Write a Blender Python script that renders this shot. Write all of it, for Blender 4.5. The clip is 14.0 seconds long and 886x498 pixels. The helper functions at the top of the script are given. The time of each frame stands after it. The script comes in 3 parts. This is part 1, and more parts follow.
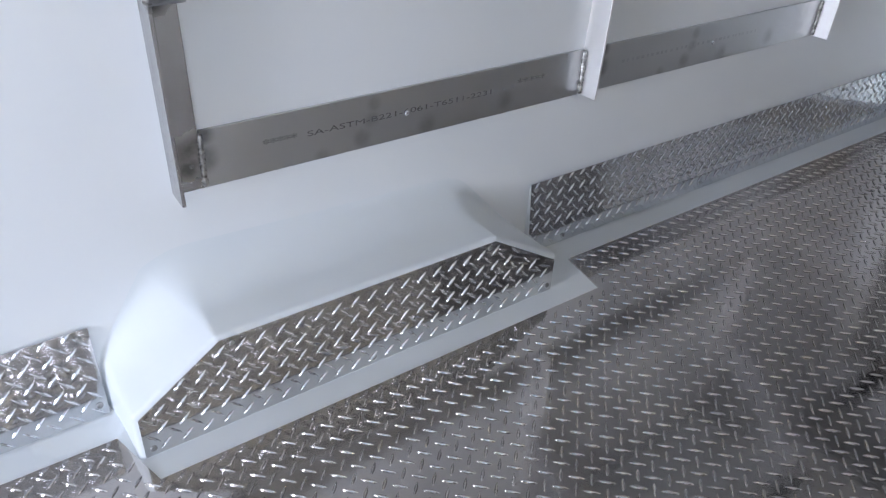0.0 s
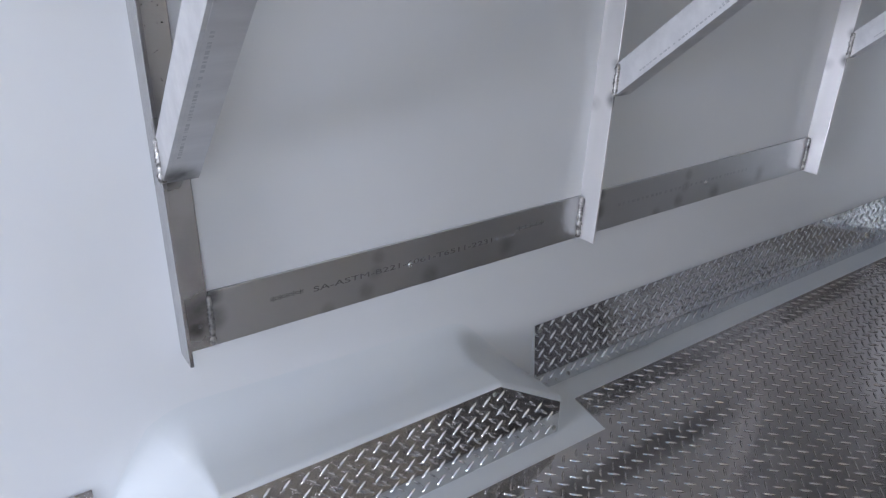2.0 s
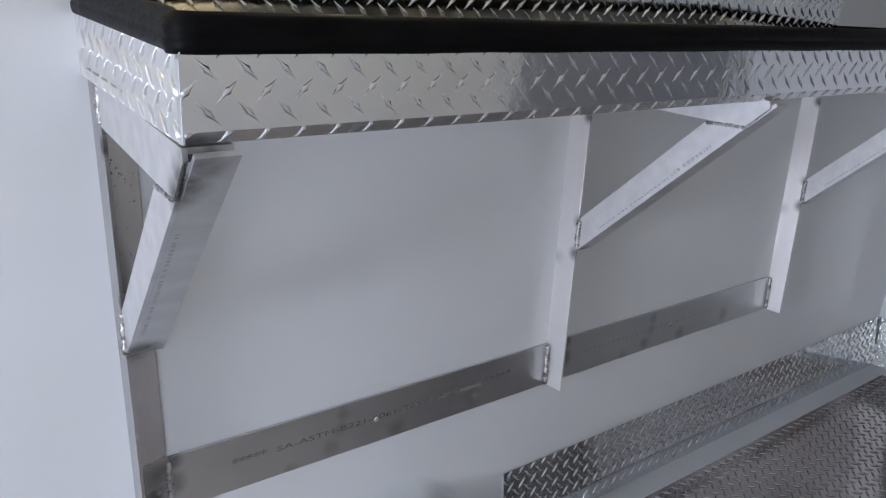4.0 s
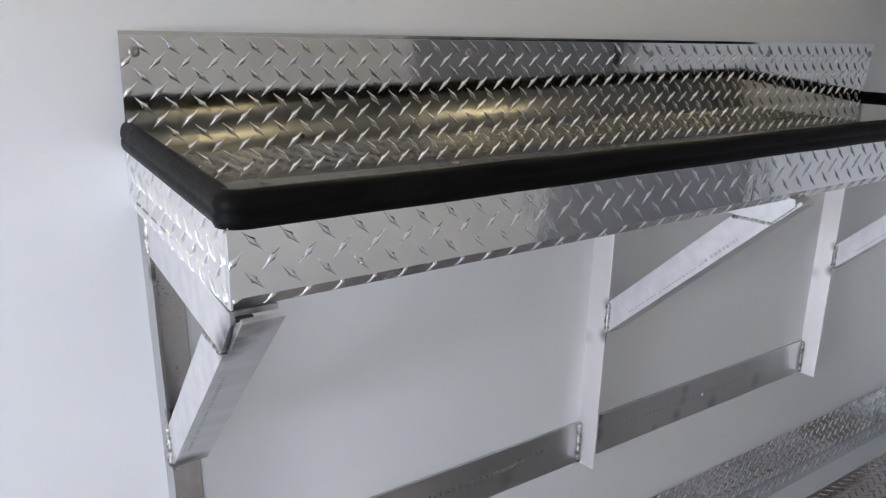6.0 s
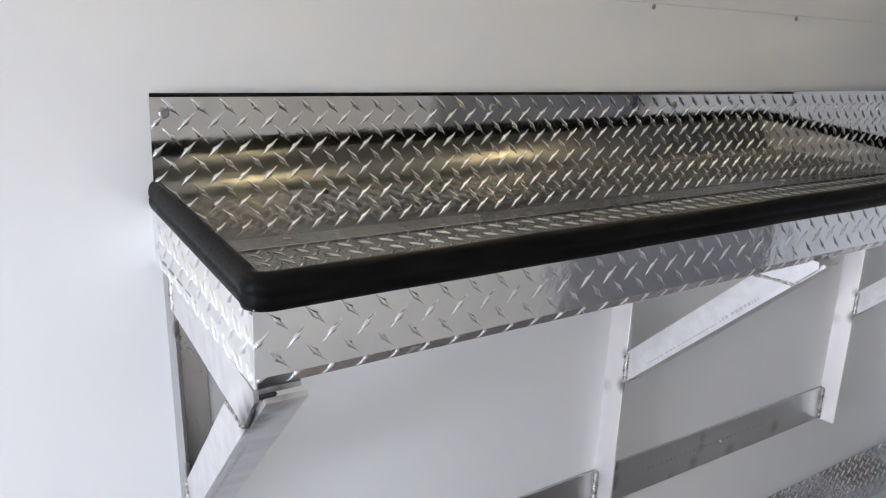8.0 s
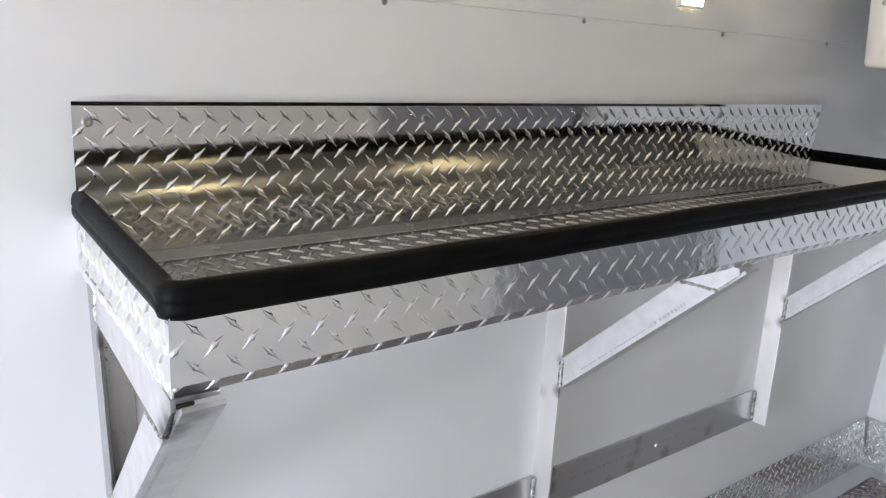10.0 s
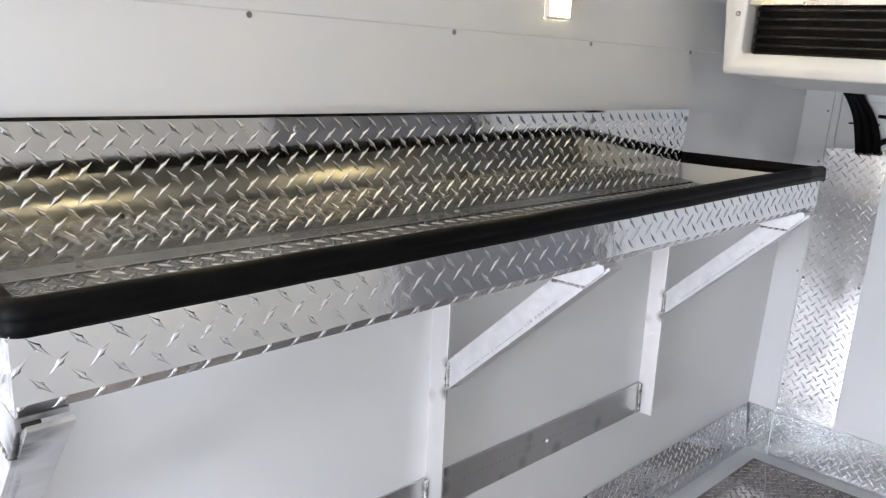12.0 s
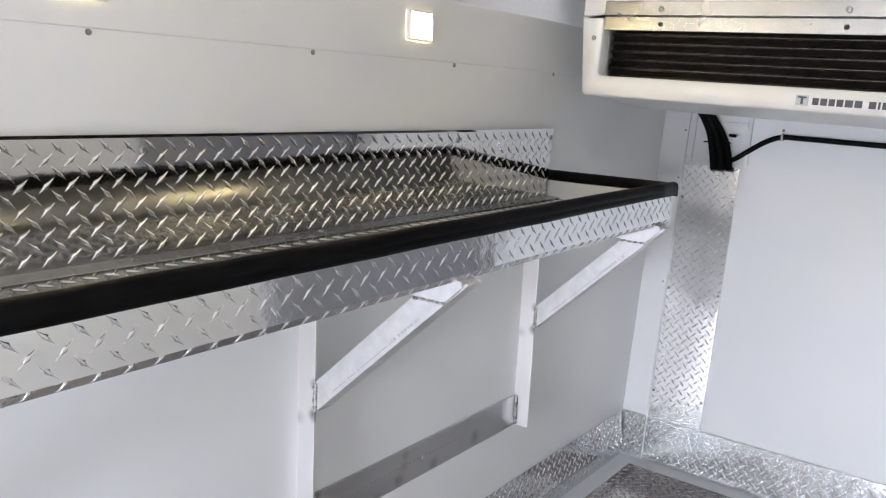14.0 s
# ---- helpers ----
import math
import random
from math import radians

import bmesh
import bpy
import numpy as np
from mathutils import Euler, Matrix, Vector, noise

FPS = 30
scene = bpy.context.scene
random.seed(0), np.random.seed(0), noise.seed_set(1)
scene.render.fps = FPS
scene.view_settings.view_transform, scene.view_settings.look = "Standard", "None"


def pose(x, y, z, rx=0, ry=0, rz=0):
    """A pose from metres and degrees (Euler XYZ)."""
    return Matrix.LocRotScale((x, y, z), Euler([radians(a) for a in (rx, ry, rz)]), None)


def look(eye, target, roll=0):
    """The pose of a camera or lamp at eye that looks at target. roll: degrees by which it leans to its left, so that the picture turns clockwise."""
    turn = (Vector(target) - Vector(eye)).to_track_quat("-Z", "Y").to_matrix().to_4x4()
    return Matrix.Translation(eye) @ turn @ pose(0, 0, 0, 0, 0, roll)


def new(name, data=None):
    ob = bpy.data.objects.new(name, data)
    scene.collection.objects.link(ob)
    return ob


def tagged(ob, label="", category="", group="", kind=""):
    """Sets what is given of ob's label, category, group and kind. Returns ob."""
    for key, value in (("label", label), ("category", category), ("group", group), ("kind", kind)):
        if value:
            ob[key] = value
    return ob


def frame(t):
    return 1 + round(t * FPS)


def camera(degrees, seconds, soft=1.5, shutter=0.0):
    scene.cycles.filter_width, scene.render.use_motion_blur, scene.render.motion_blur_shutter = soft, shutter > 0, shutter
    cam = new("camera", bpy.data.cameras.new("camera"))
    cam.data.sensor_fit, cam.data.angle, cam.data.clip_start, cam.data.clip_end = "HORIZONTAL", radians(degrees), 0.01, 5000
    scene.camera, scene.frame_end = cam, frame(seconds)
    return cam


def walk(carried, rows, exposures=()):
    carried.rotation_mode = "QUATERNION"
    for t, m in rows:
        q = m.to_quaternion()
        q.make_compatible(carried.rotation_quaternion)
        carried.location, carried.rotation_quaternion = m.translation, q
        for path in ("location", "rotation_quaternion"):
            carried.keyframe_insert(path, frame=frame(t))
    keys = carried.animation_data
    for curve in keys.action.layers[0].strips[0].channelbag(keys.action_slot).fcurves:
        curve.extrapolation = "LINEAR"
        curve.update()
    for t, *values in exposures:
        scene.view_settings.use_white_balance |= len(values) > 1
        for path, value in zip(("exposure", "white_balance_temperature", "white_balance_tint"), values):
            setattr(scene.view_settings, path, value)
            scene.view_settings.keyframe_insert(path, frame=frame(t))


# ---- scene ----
cam = camera(60.0, 14.0, soft=1.2)
PATH = [
    (0, (-0.299, -1.09, 0.976), (0.723, 0.24, -0.114), 3.4),
    (0.5, (-0.296, -1.088, 0.993), (0.731, 0.283, -0.039), 2.8),
    (1, (-0.294, -1.085, 1.013), (0.744, 0.321, 0.04), 2.2),
    (1.5, (-0.292, -1.091, 1.029), (0.76, 0.348, 0.123), 1.8),
    (2, (-0.287, -1.089, 1.047), (0.789, 0.377, 0.214), 1.7),
    (2.5, (-0.279, -1.087, 1.075), (0.819, 0.401, 0.313), 1.7),
    (3, (-0.271, -1.094, 1.093), (0.849, 0.414, 0.408), 1.6),
    (3.5, (-0.264, -1.097, 1.12), (0.881, 0.418, 0.493), 2.0),
    (4, (-0.26, -1.096, 1.149), (0.904, 0.423, 0.567), 2.3),
    (4.2, (-0.261, -1.098, 1.164), (0.907, 0.421, 0.592), 2.2),
    (6.5, (-0.265, -1.083, 1.31), (0.828, 0.51, 0.792), 1.0),
    (7, (-0.265, -1.074, 1.337), (0.818, 0.528, 0.826), 1.7),
    (7.2, (-0.266, -1.073, 1.345), (0.813, 0.534, 0.841), 1.8),
    (9.3, (-0.262, -1.083, 1.353), (0.851, 0.508, 0.875), 2.1),
    (9.5, (-0.255, -1.09, 1.354), (0.875, 0.49, 0.879), 2.1),
    (10, (-0.243, -1.105, 1.352), (0.938, 0.441, 0.887), 2.3),
    (10.5, (-0.235, -1.121, 1.355), (0.986, 0.394, 0.895), 2.3),
    (11, (-0.226, -1.136, 1.355), (1.035, 0.349, 0.902), 2.1),
    (11.5, (-0.217, -1.153, 1.355), (1.09, 0.294, 0.911), 2.0),
    (12, (-0.208, -1.171, 1.355), (1.144, 0.238, 0.922), 1.6),
    (12.5, (-0.19, -1.184, 1.355), (1.205, 0.186, 0.933), 1.6),
    (13, (-0.18, -1.197, 1.354), (1.263, 0.127, 0.95), 1.8),
    (13.5, (-0.172, -1.214, 1.354), (1.319, 0.062, 0.968), 1.8),
    (14, (-0.164, -1.228, 1.358), (1.373, -0.005, 0.981), 1.8),
]
EXPOSURES = [(0.0, 0.43, 6300, 12.5), (3.0, 0.07, 6280, 15), (4.2, 0.08, 6380, 14.5), (6.5, 0.45, 6660, 14), (9.5, 0.66, 6760, 13.5), (12.0, 0.93, 6720, 13.5), (14.0, 0.93, 6700, 13.5)]
walk(cam, [(t, look(eye, target, roll)) for t, eye, target, roll in PATH], EXPOSURES)

# ---- world, daylight, exposure ----
world = bpy.data.worlds.new("world")
scene.world = world
world.use_nodes = True
wn, wl = world.node_tree.nodes, world.node_tree.links
sky = wn.new("ShaderNodeTexSky")
sky.sky_type = "NISHITA"
sky.sun_disc = False
sky.sun_elevation, sky.sun_rotation = radians(48), radians(60)
wn["Background"].inputs["Strength"].default_value = 0.13
wl.new(sky.outputs["Color"], wn["Background"].inputs["Color"])

sun = new("sun", bpy.data.lights.new("sun", "SUN"))
sun.data.energy, sun.data.angle, sun.data.color = 3.0, radians(0.6), (1.0, 0.95, 0.88)
sun.matrix_world = look((0, 0, 0), (-0.55, 0.35, -0.8))

# Area lamp for daylight from behind; the rear opening is unseen, its place assumed.
REAR, FAR_SIDE, ROOF = -4.2, -1.56, 1.78
door_light = new("doorway_daylight", bpy.data.lights.new("doorway_daylight", "AREA"))
door_light.data.shape = "RECTANGLE"
door_light.data.size, door_light.data.size_y = 0.8, 1.3
door_light.data.spread = radians(95)
door_light.data.energy, door_light.data.color = 30.5, (0.80, 0.87, 1.0)
door_light.matrix_world = look((REAR - 0.02, -1.12, 0.72), (1.0, -1.12, -0.3))

# Added fill lamp; the side doorway it shines through is unseen and assumed.
SIDE0, SIDE1 = -2.3, -0.5
side_light = new("side_daylight_fill", bpy.data.lights.new("side_daylight_fill", "AREA"))
side_light.data.shape = "RECTANGLE"
side_light.data.size, side_light.data.size_y = SIDE1 - SIDE0 - 0.05, 1.45
side_light.data.spread = radians(110)
side_light.data.energy, side_light.data.color = 6.0, (0.80, 0.87, 1.0)
side_light.matrix_world = look(((SIDE0 + SIDE1) / 2, FAR_SIDE - 0.08, 0.82), ((SIDE0 + SIDE1) / 2, 0.0, 0.5))


# ---- materials ----
def nodes_of(name):
    m = bpy.data.materials.new(name)
    m.use_nodes = True
    return m, m.node_tree.nodes, m.node_tree.links, m.node_tree.nodes["Principled BSDF"]


def noise_tex(n, l, scale, detail=3.0, stretch=None):
    tc = n.new("ShaderNodeTexCoord")
    out = tc.outputs["Object"]
    if stretch:
        mp = n.new("ShaderNodeMapping")
        mp.inputs["Scale"].default_value = stretch
        l.new(out, mp.inputs["Vector"])
        out = mp.outputs["Vector"]
    t = n.new("ShaderNodeTexNoise")
    t.inputs["Scale"].default_value, t.inputs["Detail"].default_value = scale, detail
    l.new(out, t.inputs["Vector"])
    return t.outputs["Fac"]


def ramp(n, l, fac, lo, hi, a=0.35, b=0.65):
    r = n.new("ShaderNodeValToRGB")
    r.color_ramp.elements[0].position, r.color_ramp.elements[1].position = a, b
    r.color_ramp.elements[0].color, r.color_ramp.elements[1].color = (*lo, 1), (*hi, 1)
    l.new(fac, r.inputs["Fac"])
    return r.outputs["Color"]


def maprange(n, l, fac, lo, hi):
    r = n.new("ShaderNodeMapRange")
    r.inputs["From Min"].default_value, r.inputs["From Max"].default_value = 0.3, 0.7
    r.inputs["To Min"].default_value, r.inputs["To Max"].default_value = lo, hi
    l.new(fac, r.inputs["Value"])
    return r.outputs["Result"]


def bump(n, l, p, heights):
    last = None
    for fac, strength, dist in heights:
        b = n.new("ShaderNodeBump")
        b.inputs["Strength"].default_value, b.inputs["Distance"].default_value = strength, dist
        l.new(fac, b.inputs["Height"])
        if last:
            l.new(last, b.inputs["Normal"])
        last = b.outputs["Normal"]
    l.new(last, p.inputs["Normal"])


def surface(name, lo, hi, rough, metal=0.0, scale=3.0, bumps=(), stretch=None, coat=0.0, spec=0.5):
    m, n, l, p = nodes_of(name)
    l.new(ramp(n, l, noise_tex(n, l, scale, 4.0, stretch), lo, hi), p.inputs["Base Color"])
    l.new(maprange(n, l, noise_tex(n, l, scale * 5, 4.0, stretch), *rough), p.inputs["Roughness"])
    p.inputs["Metallic"].default_value = metal
    p.inputs["Coat Weight"].default_value = coat
    p.inputs["Coat Roughness"].default_value = 0.08
    p.inputs["Specular IOR Level"].default_value = spec
    if bumps:
        bump(n, l, p, [(noise_tex(n, l, s, 3.0, stretch), k, d) for s, k, d in bumps])
    return m


M_WALL = surface("white_gelcoat_panel", (0.87, 0.88, 0.885), (0.90, 0.905, 0.91), (0.10, 0.16), scale=1.3, bumps=((2.2, 0.25, 0.004), (60, 0.05, 0.0006)))
M_BULK = surface("white_bulkhead_panel", (0.85, 0.865, 0.875), (0.885, 0.895, 0.905), (0.34, 0.42), scale=1.3, bumps=((2.2, 0.2, 0.004), (60, 0.05, 0.0006)))
M_LINER = surface("white_moulded_liner", (0.80, 0.825, 0.835), (0.84, 0.86, 0.87), (0.46, 0.54), scale=2, bumps=((3, 0.12, 0.003), (90, 0.04, 0.0005)), spec=0.25)
M_TREAD = surface("bright_aluminium_tread_plate", (0.80, 0.80, 0.80), (0.87, 0.87, 0.87), (0.045, 0.09), 1.0, scale=7, bumps=((6, 0.22, 0.004), (27, 0.35, 0.0012)))
M_DULL = surface("satin_aluminium_tread_plate", (0.80, 0.80, 0.80), (0.87, 0.87, 0.87), (0.16, 0.28), 1.0, scale=7, bumps=((6, 0.22, 0.004), (60, 0.06, 0.0006)))
M_LIP = surface("bright_tread_plate_lip", (0.77, 0.79, 0.82), (0.84, 0.86, 0.89), (0.085, 0.14), 1.0, scale=7, bumps=((3.5, 0.5, 0.006), (26, 0.5, 0.0014)))
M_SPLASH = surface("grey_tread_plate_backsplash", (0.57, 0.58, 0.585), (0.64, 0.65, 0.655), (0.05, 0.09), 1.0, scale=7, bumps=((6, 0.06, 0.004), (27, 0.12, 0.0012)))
M_END_IN = surface("gleam_white_plate_face", (0.84, 0.85, 0.855), (0.88, 0.89, 0.895), (0.35, 0.45), 0.0, scale=7, bumps=((60, 0.06, 0.0006),))
M_END = surface("pale_end_panel_tread_plate", (0.84, 0.84, 0.835), (0.90, 0.90, 0.895), (0.34, 0.46), 1.0, scale=7, bumps=((6, 0.2, 0.004), (60, 0.06, 0.0006)))
M_HEM = surface("dull_folded_hem", (0.68, 0.68, 0.69), (0.78, 0.78, 0.79), (0.20, 0.28), 1.0, scale=9, bumps=((14, 0.5, 0.003),))
M_FACE = surface("wheel_arch_tread_plate", (0.60, 0.597, 0.595), (0.68, 0.677, 0.675), (0.06, 0.10), 1.0, scale=7, bumps=((6, 0.2, 0.004), (27, 0.18, 0.0012)))
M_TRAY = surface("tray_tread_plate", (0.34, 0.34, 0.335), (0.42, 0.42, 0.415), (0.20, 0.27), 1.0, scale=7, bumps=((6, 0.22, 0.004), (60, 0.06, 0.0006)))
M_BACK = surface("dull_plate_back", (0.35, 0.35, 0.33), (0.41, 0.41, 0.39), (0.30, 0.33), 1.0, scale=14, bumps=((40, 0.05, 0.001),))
M_SIDE = surface("grey_kick_tread_plate", (0.66, 0.67, 0.69), (0.74, 0.75, 0.77), (0.06, 0.11), 1.0, scale=7, bumps=((6, 0.2, 0.004), (27, 0.18, 0.0012)))
M_KICK = surface("grey_oxidised_tread_plate", (0.70, 0.71, 0.72), (0.78, 0.79, 0.80), (0.15, 0.22), 1.0, scale=7, bumps=((4, 0.08, 0.004), (27, 0.08, 0.0010)))
M_COVER = surface("satin_tread_plate_cover", (0.74, 0.735, 0.735), (0.82, 0.815, 0.815), (0.17, 0.24), 1.0, scale=7, bumps=((5, 0.2, 0.004),))
M_FLOOR = surface("worn_aluminium_tread_plate", (0.49, 0.46, 0.445), (0.58, 0.55, 0.535), (0.075, 0.12), 1.0, scale=4, bumps=((4, 0.25, 0.005), (30, 0.22, 0.0012), (70, 0.08, 0.0006)))
M_ALU = surface("mill_finish_aluminium", (0.72, 0.715, 0.72), (0.80, 0.795, 0.80), (0.52, 0.60), 1.0, scale=9, bumps=((220, 0.08, 0.0004),), stretch=(1, 4, 4))
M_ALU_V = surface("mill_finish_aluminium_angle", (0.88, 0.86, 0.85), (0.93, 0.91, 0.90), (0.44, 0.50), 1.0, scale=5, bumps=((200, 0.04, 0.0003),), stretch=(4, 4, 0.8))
# Darkened copy: the first upright's dark floor reflection is put into its colour.
M_ALU_SHADED = surface("shaded_mill_finish_angle", (0.43, 0.42, 0.415), (0.50, 0.49, 0.485), (0.20, 0.26), 1.0, scale=5, bumps=((200, 0.04, 0.0003),), stretch=(4, 4, 0.8))
M_BAR = surface("brushed_aluminium_flat_bar", (0.61, 0.61, 0.61), (0.65, 0.65, 0.655), (0.29, 0.315), 1.0, scale=3, bumps=((120, 0.03, 0.0003),), stretch=(1.4, 3, 0.8))


def soot(m, spots, most=0.9):
    """Burnt smears round the welds: each spot is a place on the part and a radius."""
    n, l = m.node_tree.nodes, m.node_tree.links
    p = n["Principled BSDF"]
    total = None
    for at, rad in spots:
        tc = n.new("ShaderNodeTexCoord")
        d = n.new("ShaderNodeVectorMath")
        d.operation = "DISTANCE"
        d.inputs[1].default_value = at
        l.new(tc.outputs["Object"], d.inputs[0])
        r = n.new("ShaderNodeMapRange")
        r.interpolation_type = "SMOOTHSTEP"
        r.inputs["From Min"].default_value, r.inputs["From Max"].default_value = rad * 0.15, rad
        r.inputs["To Min"].default_value, r.inputs["To Max"].default_value = 1.0, 0.0
        l.new(d.outputs["Value"], r.inputs["Value"])
        out = r.outputs["Result"]
        if total:
            a = n.new("ShaderNodeMath")
            a.operation = "MAXIMUM"
            l.new(total, a.inputs[0]), l.new(out, a.inputs[1])
            out = a.outputs[0]
        total = out
    k = n.new("ShaderNodeMath")
    k.operation = "MULTIPLY"
    l.new(total, k.inputs[0])
    l.new(maprange(n, l, noise_tex(n, l, 30, 5.0), 0.33 * most, most), k.inputs[1])
    for key, dark in (("Base Color", (0.05, 0.047, 0.045, 1)), ("Roughness", (0.6, 0.6, 0.6, 1))):
        mix = n.new("ShaderNodeMix")
        mix.data_type = "RGBA"
        src = p.inputs[key].links[0].from_socket
        l.new(k.outputs[0], mix.inputs["Factor"])
        l.new(src, mix.inputs[6])
        mix.inputs[7].default_value = dark
        l.new(mix.outputs[2], p.inputs[key])
    return m


soot(M_ALU_V, [((0.045, -0.005, 0.06), 0.055), ((0.03, -0.006, 0.04), 0.03), ((0.0, -0.052, 0.315), 0.024), ((0.0, -0.052, 0.385), 0.02), ((0.02, -0.006, 0.30), 0.03), ((0.0, -0.05, 0.60), 0.022)])
soot(M_ALU_SHADED, [((0.045, -0.005, 0.06), 0.055), ((0.03, -0.006, 0.04), 0.03), ((0.0, -0.052, 0.315), 0.024), ((0.0, -0.052, 0.385), 0.02), ((0.02, -0.006, 0.30), 0.03), ((0.0, -0.05, 0.60), 0.022)])
M_ALU_TIP = M_ALU.copy()
M_ALU_TIP.name = "mill_finish_aluminium_burnt_tip"
soot(M_ALU, [((0.02, -0.06, 0.31), 0.03)])
soot(M_ALU_TIP, [((0.0, -0.37, 0.60), 0.035), ((0.012, -0.375, 0.61), 0.03), ((0.02, -0.400, 0.648), 0.04), ((0.003, -0.385, 0.625), 0.03), ((0.02, -0.06, 0.31), 0.05), ((0.0, -0.05, 0.34), 0.03)])
soot(M_BAR, [((0.0, -0.006, 0.05), 0.035), ((0.0, -0.006, 0.09), 0.03)])
soot(M_BAR, [((0.29, -0.006, 0.02), 0.025), ((0.31, -0.006, 0.05), 0.022), ((0.315, -0.006, 0.08), 0.02), ((0.43, -0.006, 0.015), 0.03), ((0.62, -0.006, 0.03), 0.03), ((0.21, -0.006, 0.004), 0.02)], 0.35)
M_WELD = surface("weld_bead", (0.16, 0.15, 0.14), (0.72, 0.70, 0.67), (0.38, 0.55), 1.0, scale=120, bumps=((300, 0.4, 0.001),))
M_SOOT_SHADE = surface("soot_and_gap_shade", (0.03, 0.03, 0.03), (0.10, 0.095, 0.09), (0.5, 0.7), 0.4, scale=60)
M_RUBBER = surface("black_rubber", (0.003, 0.003, 0.0033), (0.006, 0.006, 0.0064), (0.4, 0.55), scale=30, bumps=((140, 0.08, 0.0005),), stretch=(0.5, 2, 2), spec=0.08)
M_PLASTIC = surface("white_plastic_housing", (0.71, 0.705, 0.68), (0.75, 0.745, 0.72), (0.28, 0.36), scale=5, bumps=((120, 0.03, 0.0003),))
M_COIL = surface("dark_cooling_coil", (0.004, 0.0035, 0.003), (0.010, 0.008, 0.007), (0.6, 0.8), scale=40, spec=0.06)
M_TUBE = surface("bronzed_coil_tube", (0.034, 0.03, 0.026), (0.07, 0.062, 0.054), (0.28, 0.38), 0.8, scale=60)
M_SCREW = surface("zinc_screw", (0.26, 0.26, 0.255), (0.42, 0.42, 0.41), (0.35, 0.5), 1.0, scale=200)
M_DARK = surface("dark_recess", (0.015, 0.015, 0.016), (0.03, 0.03, 0.03), (0.6, 0.8), scale=30)
M_PRINT = surface("mill_print_ink", (0.10, 0.10, 0.105), (0.24, 0.24, 0.245), (0.5, 0.6), scale=180)
M_FAINT = surface("faint_ink", (0.46, 0.46, 0.47), (0.58, 0.58, 0.59), (0.45, 0.6), scale=180)
M_LOGO = surface("logo_grey", (0.025, 0.025, 0.03), (0.045, 0.045, 0.05), (0.4, 0.5), scale=60)
M_BADGE = surface("logo_badge", (0.36, 0.40, 0.44), (0.46, 0.50, 0.53), (0.3, 0.4), scale=60)
M_STEEL = surface("brushed_trim_strip", (0.34, 0.33, 0.305), (0.38, 0.37, 0.345), (0.24, 0.28), 1.0, scale=4, bumps=((3, 0.1, 0.003),))
M_DOOR = surface("grey_door_panel", (0.34, 0.35, 0.39), (0.39, 0.40, 0.44), (0.3, 0.4), scale=3)
M_ASPHALT = surface("asphalt", (0.04, 0.04, 0.042), (0.065, 0.065, 0.066), (0.8, 0.95), scale=3, bumps=((150, 0.5, 0.004),))
M_LENS, _n, _l, _p = nodes_of("lamp_lens")
_p.inputs["Base Color"].default_value = (0.9, 0.88, 0.8, 1)
_p.inputs["Emission Color"].default_value = (1.0, 0.81, 0.42, 1)
_p.inputs["Emission Strength"].default_value = 94.0


# ---- helpers ----
def mesh_ob(name, bm, mat, parent=None, label=""):
    me = bpy.data.meshes.new(name)
    bm.normal_update()
    bm.to_mesh(me)
    bm.free()
    me.materials.append(mat)
    ob = new(name, me)
    if parent:
        ob.parent = parent
    if label:
        ob["label"] = label
    return ob


def part(name, bm, mat, parent, label=""):
    return mesh_ob(name, bm, mat, parent, label)


def empty(name, at, label, category, group="", kind=""):
    ob = new(name)
    ob.location = at
    ob.empty_display_size = 0.05
    return tagged(ob, label, category, group, kind)


def box(bm, x0, x1, y0, y1, z0, z1, bev=0.0, seg=2):
    vs = [bm.verts.new((x, y, z)) for x in (x0, x1) for y in (y0, y1) for z in (z0, z1)]
    fs = [bm.faces.new([vs[i] for i in q]) for q in ((0, 1, 3, 2), (4, 6, 7, 5), (0, 4, 5, 1), (2, 3, 7, 6), (0, 2, 6, 4), (1, 5, 7, 3))]
    if bev:
        es = list({e for f in fs for e in f.edges})
        bmesh.ops.bevel(bm, geom=es, offset=bev, segments=seg, affect="EDGES", profile=0.5)
    return bm


def prism(bm, pts, axis, a, b, bev=0.0):
    """A polygon of (p, q) pairs pulled along an axis from a to b."""
    def at(p, q, w):
        return {"x": (w, p, q), "y": (p, w, q), "z": (p, q, w)}[axis]
    lo = [bm.verts.new(at(p, q, a)) for p, q in pts]
    hi = [bm.verts.new(at(p, q, b)) for p, q in pts]
    fs = [bm.faces.new(lo), bm.faces.new(hi[::-1])]
    k = len(pts)
    for i in range(k):
        fs.append(bm.faces.new((lo[i], hi[i], hi[(i + 1) % k], lo[(i + 1) % k])))
    bmesh.ops.recalc_face_normals(bm, faces=fs)
    if bev:
        bmesh.ops.bevel(bm, geom=list({e for f in fs for e in f.edges}), offset=bev, segments=2, affect="EDGES", profile=0.5)
    return bm


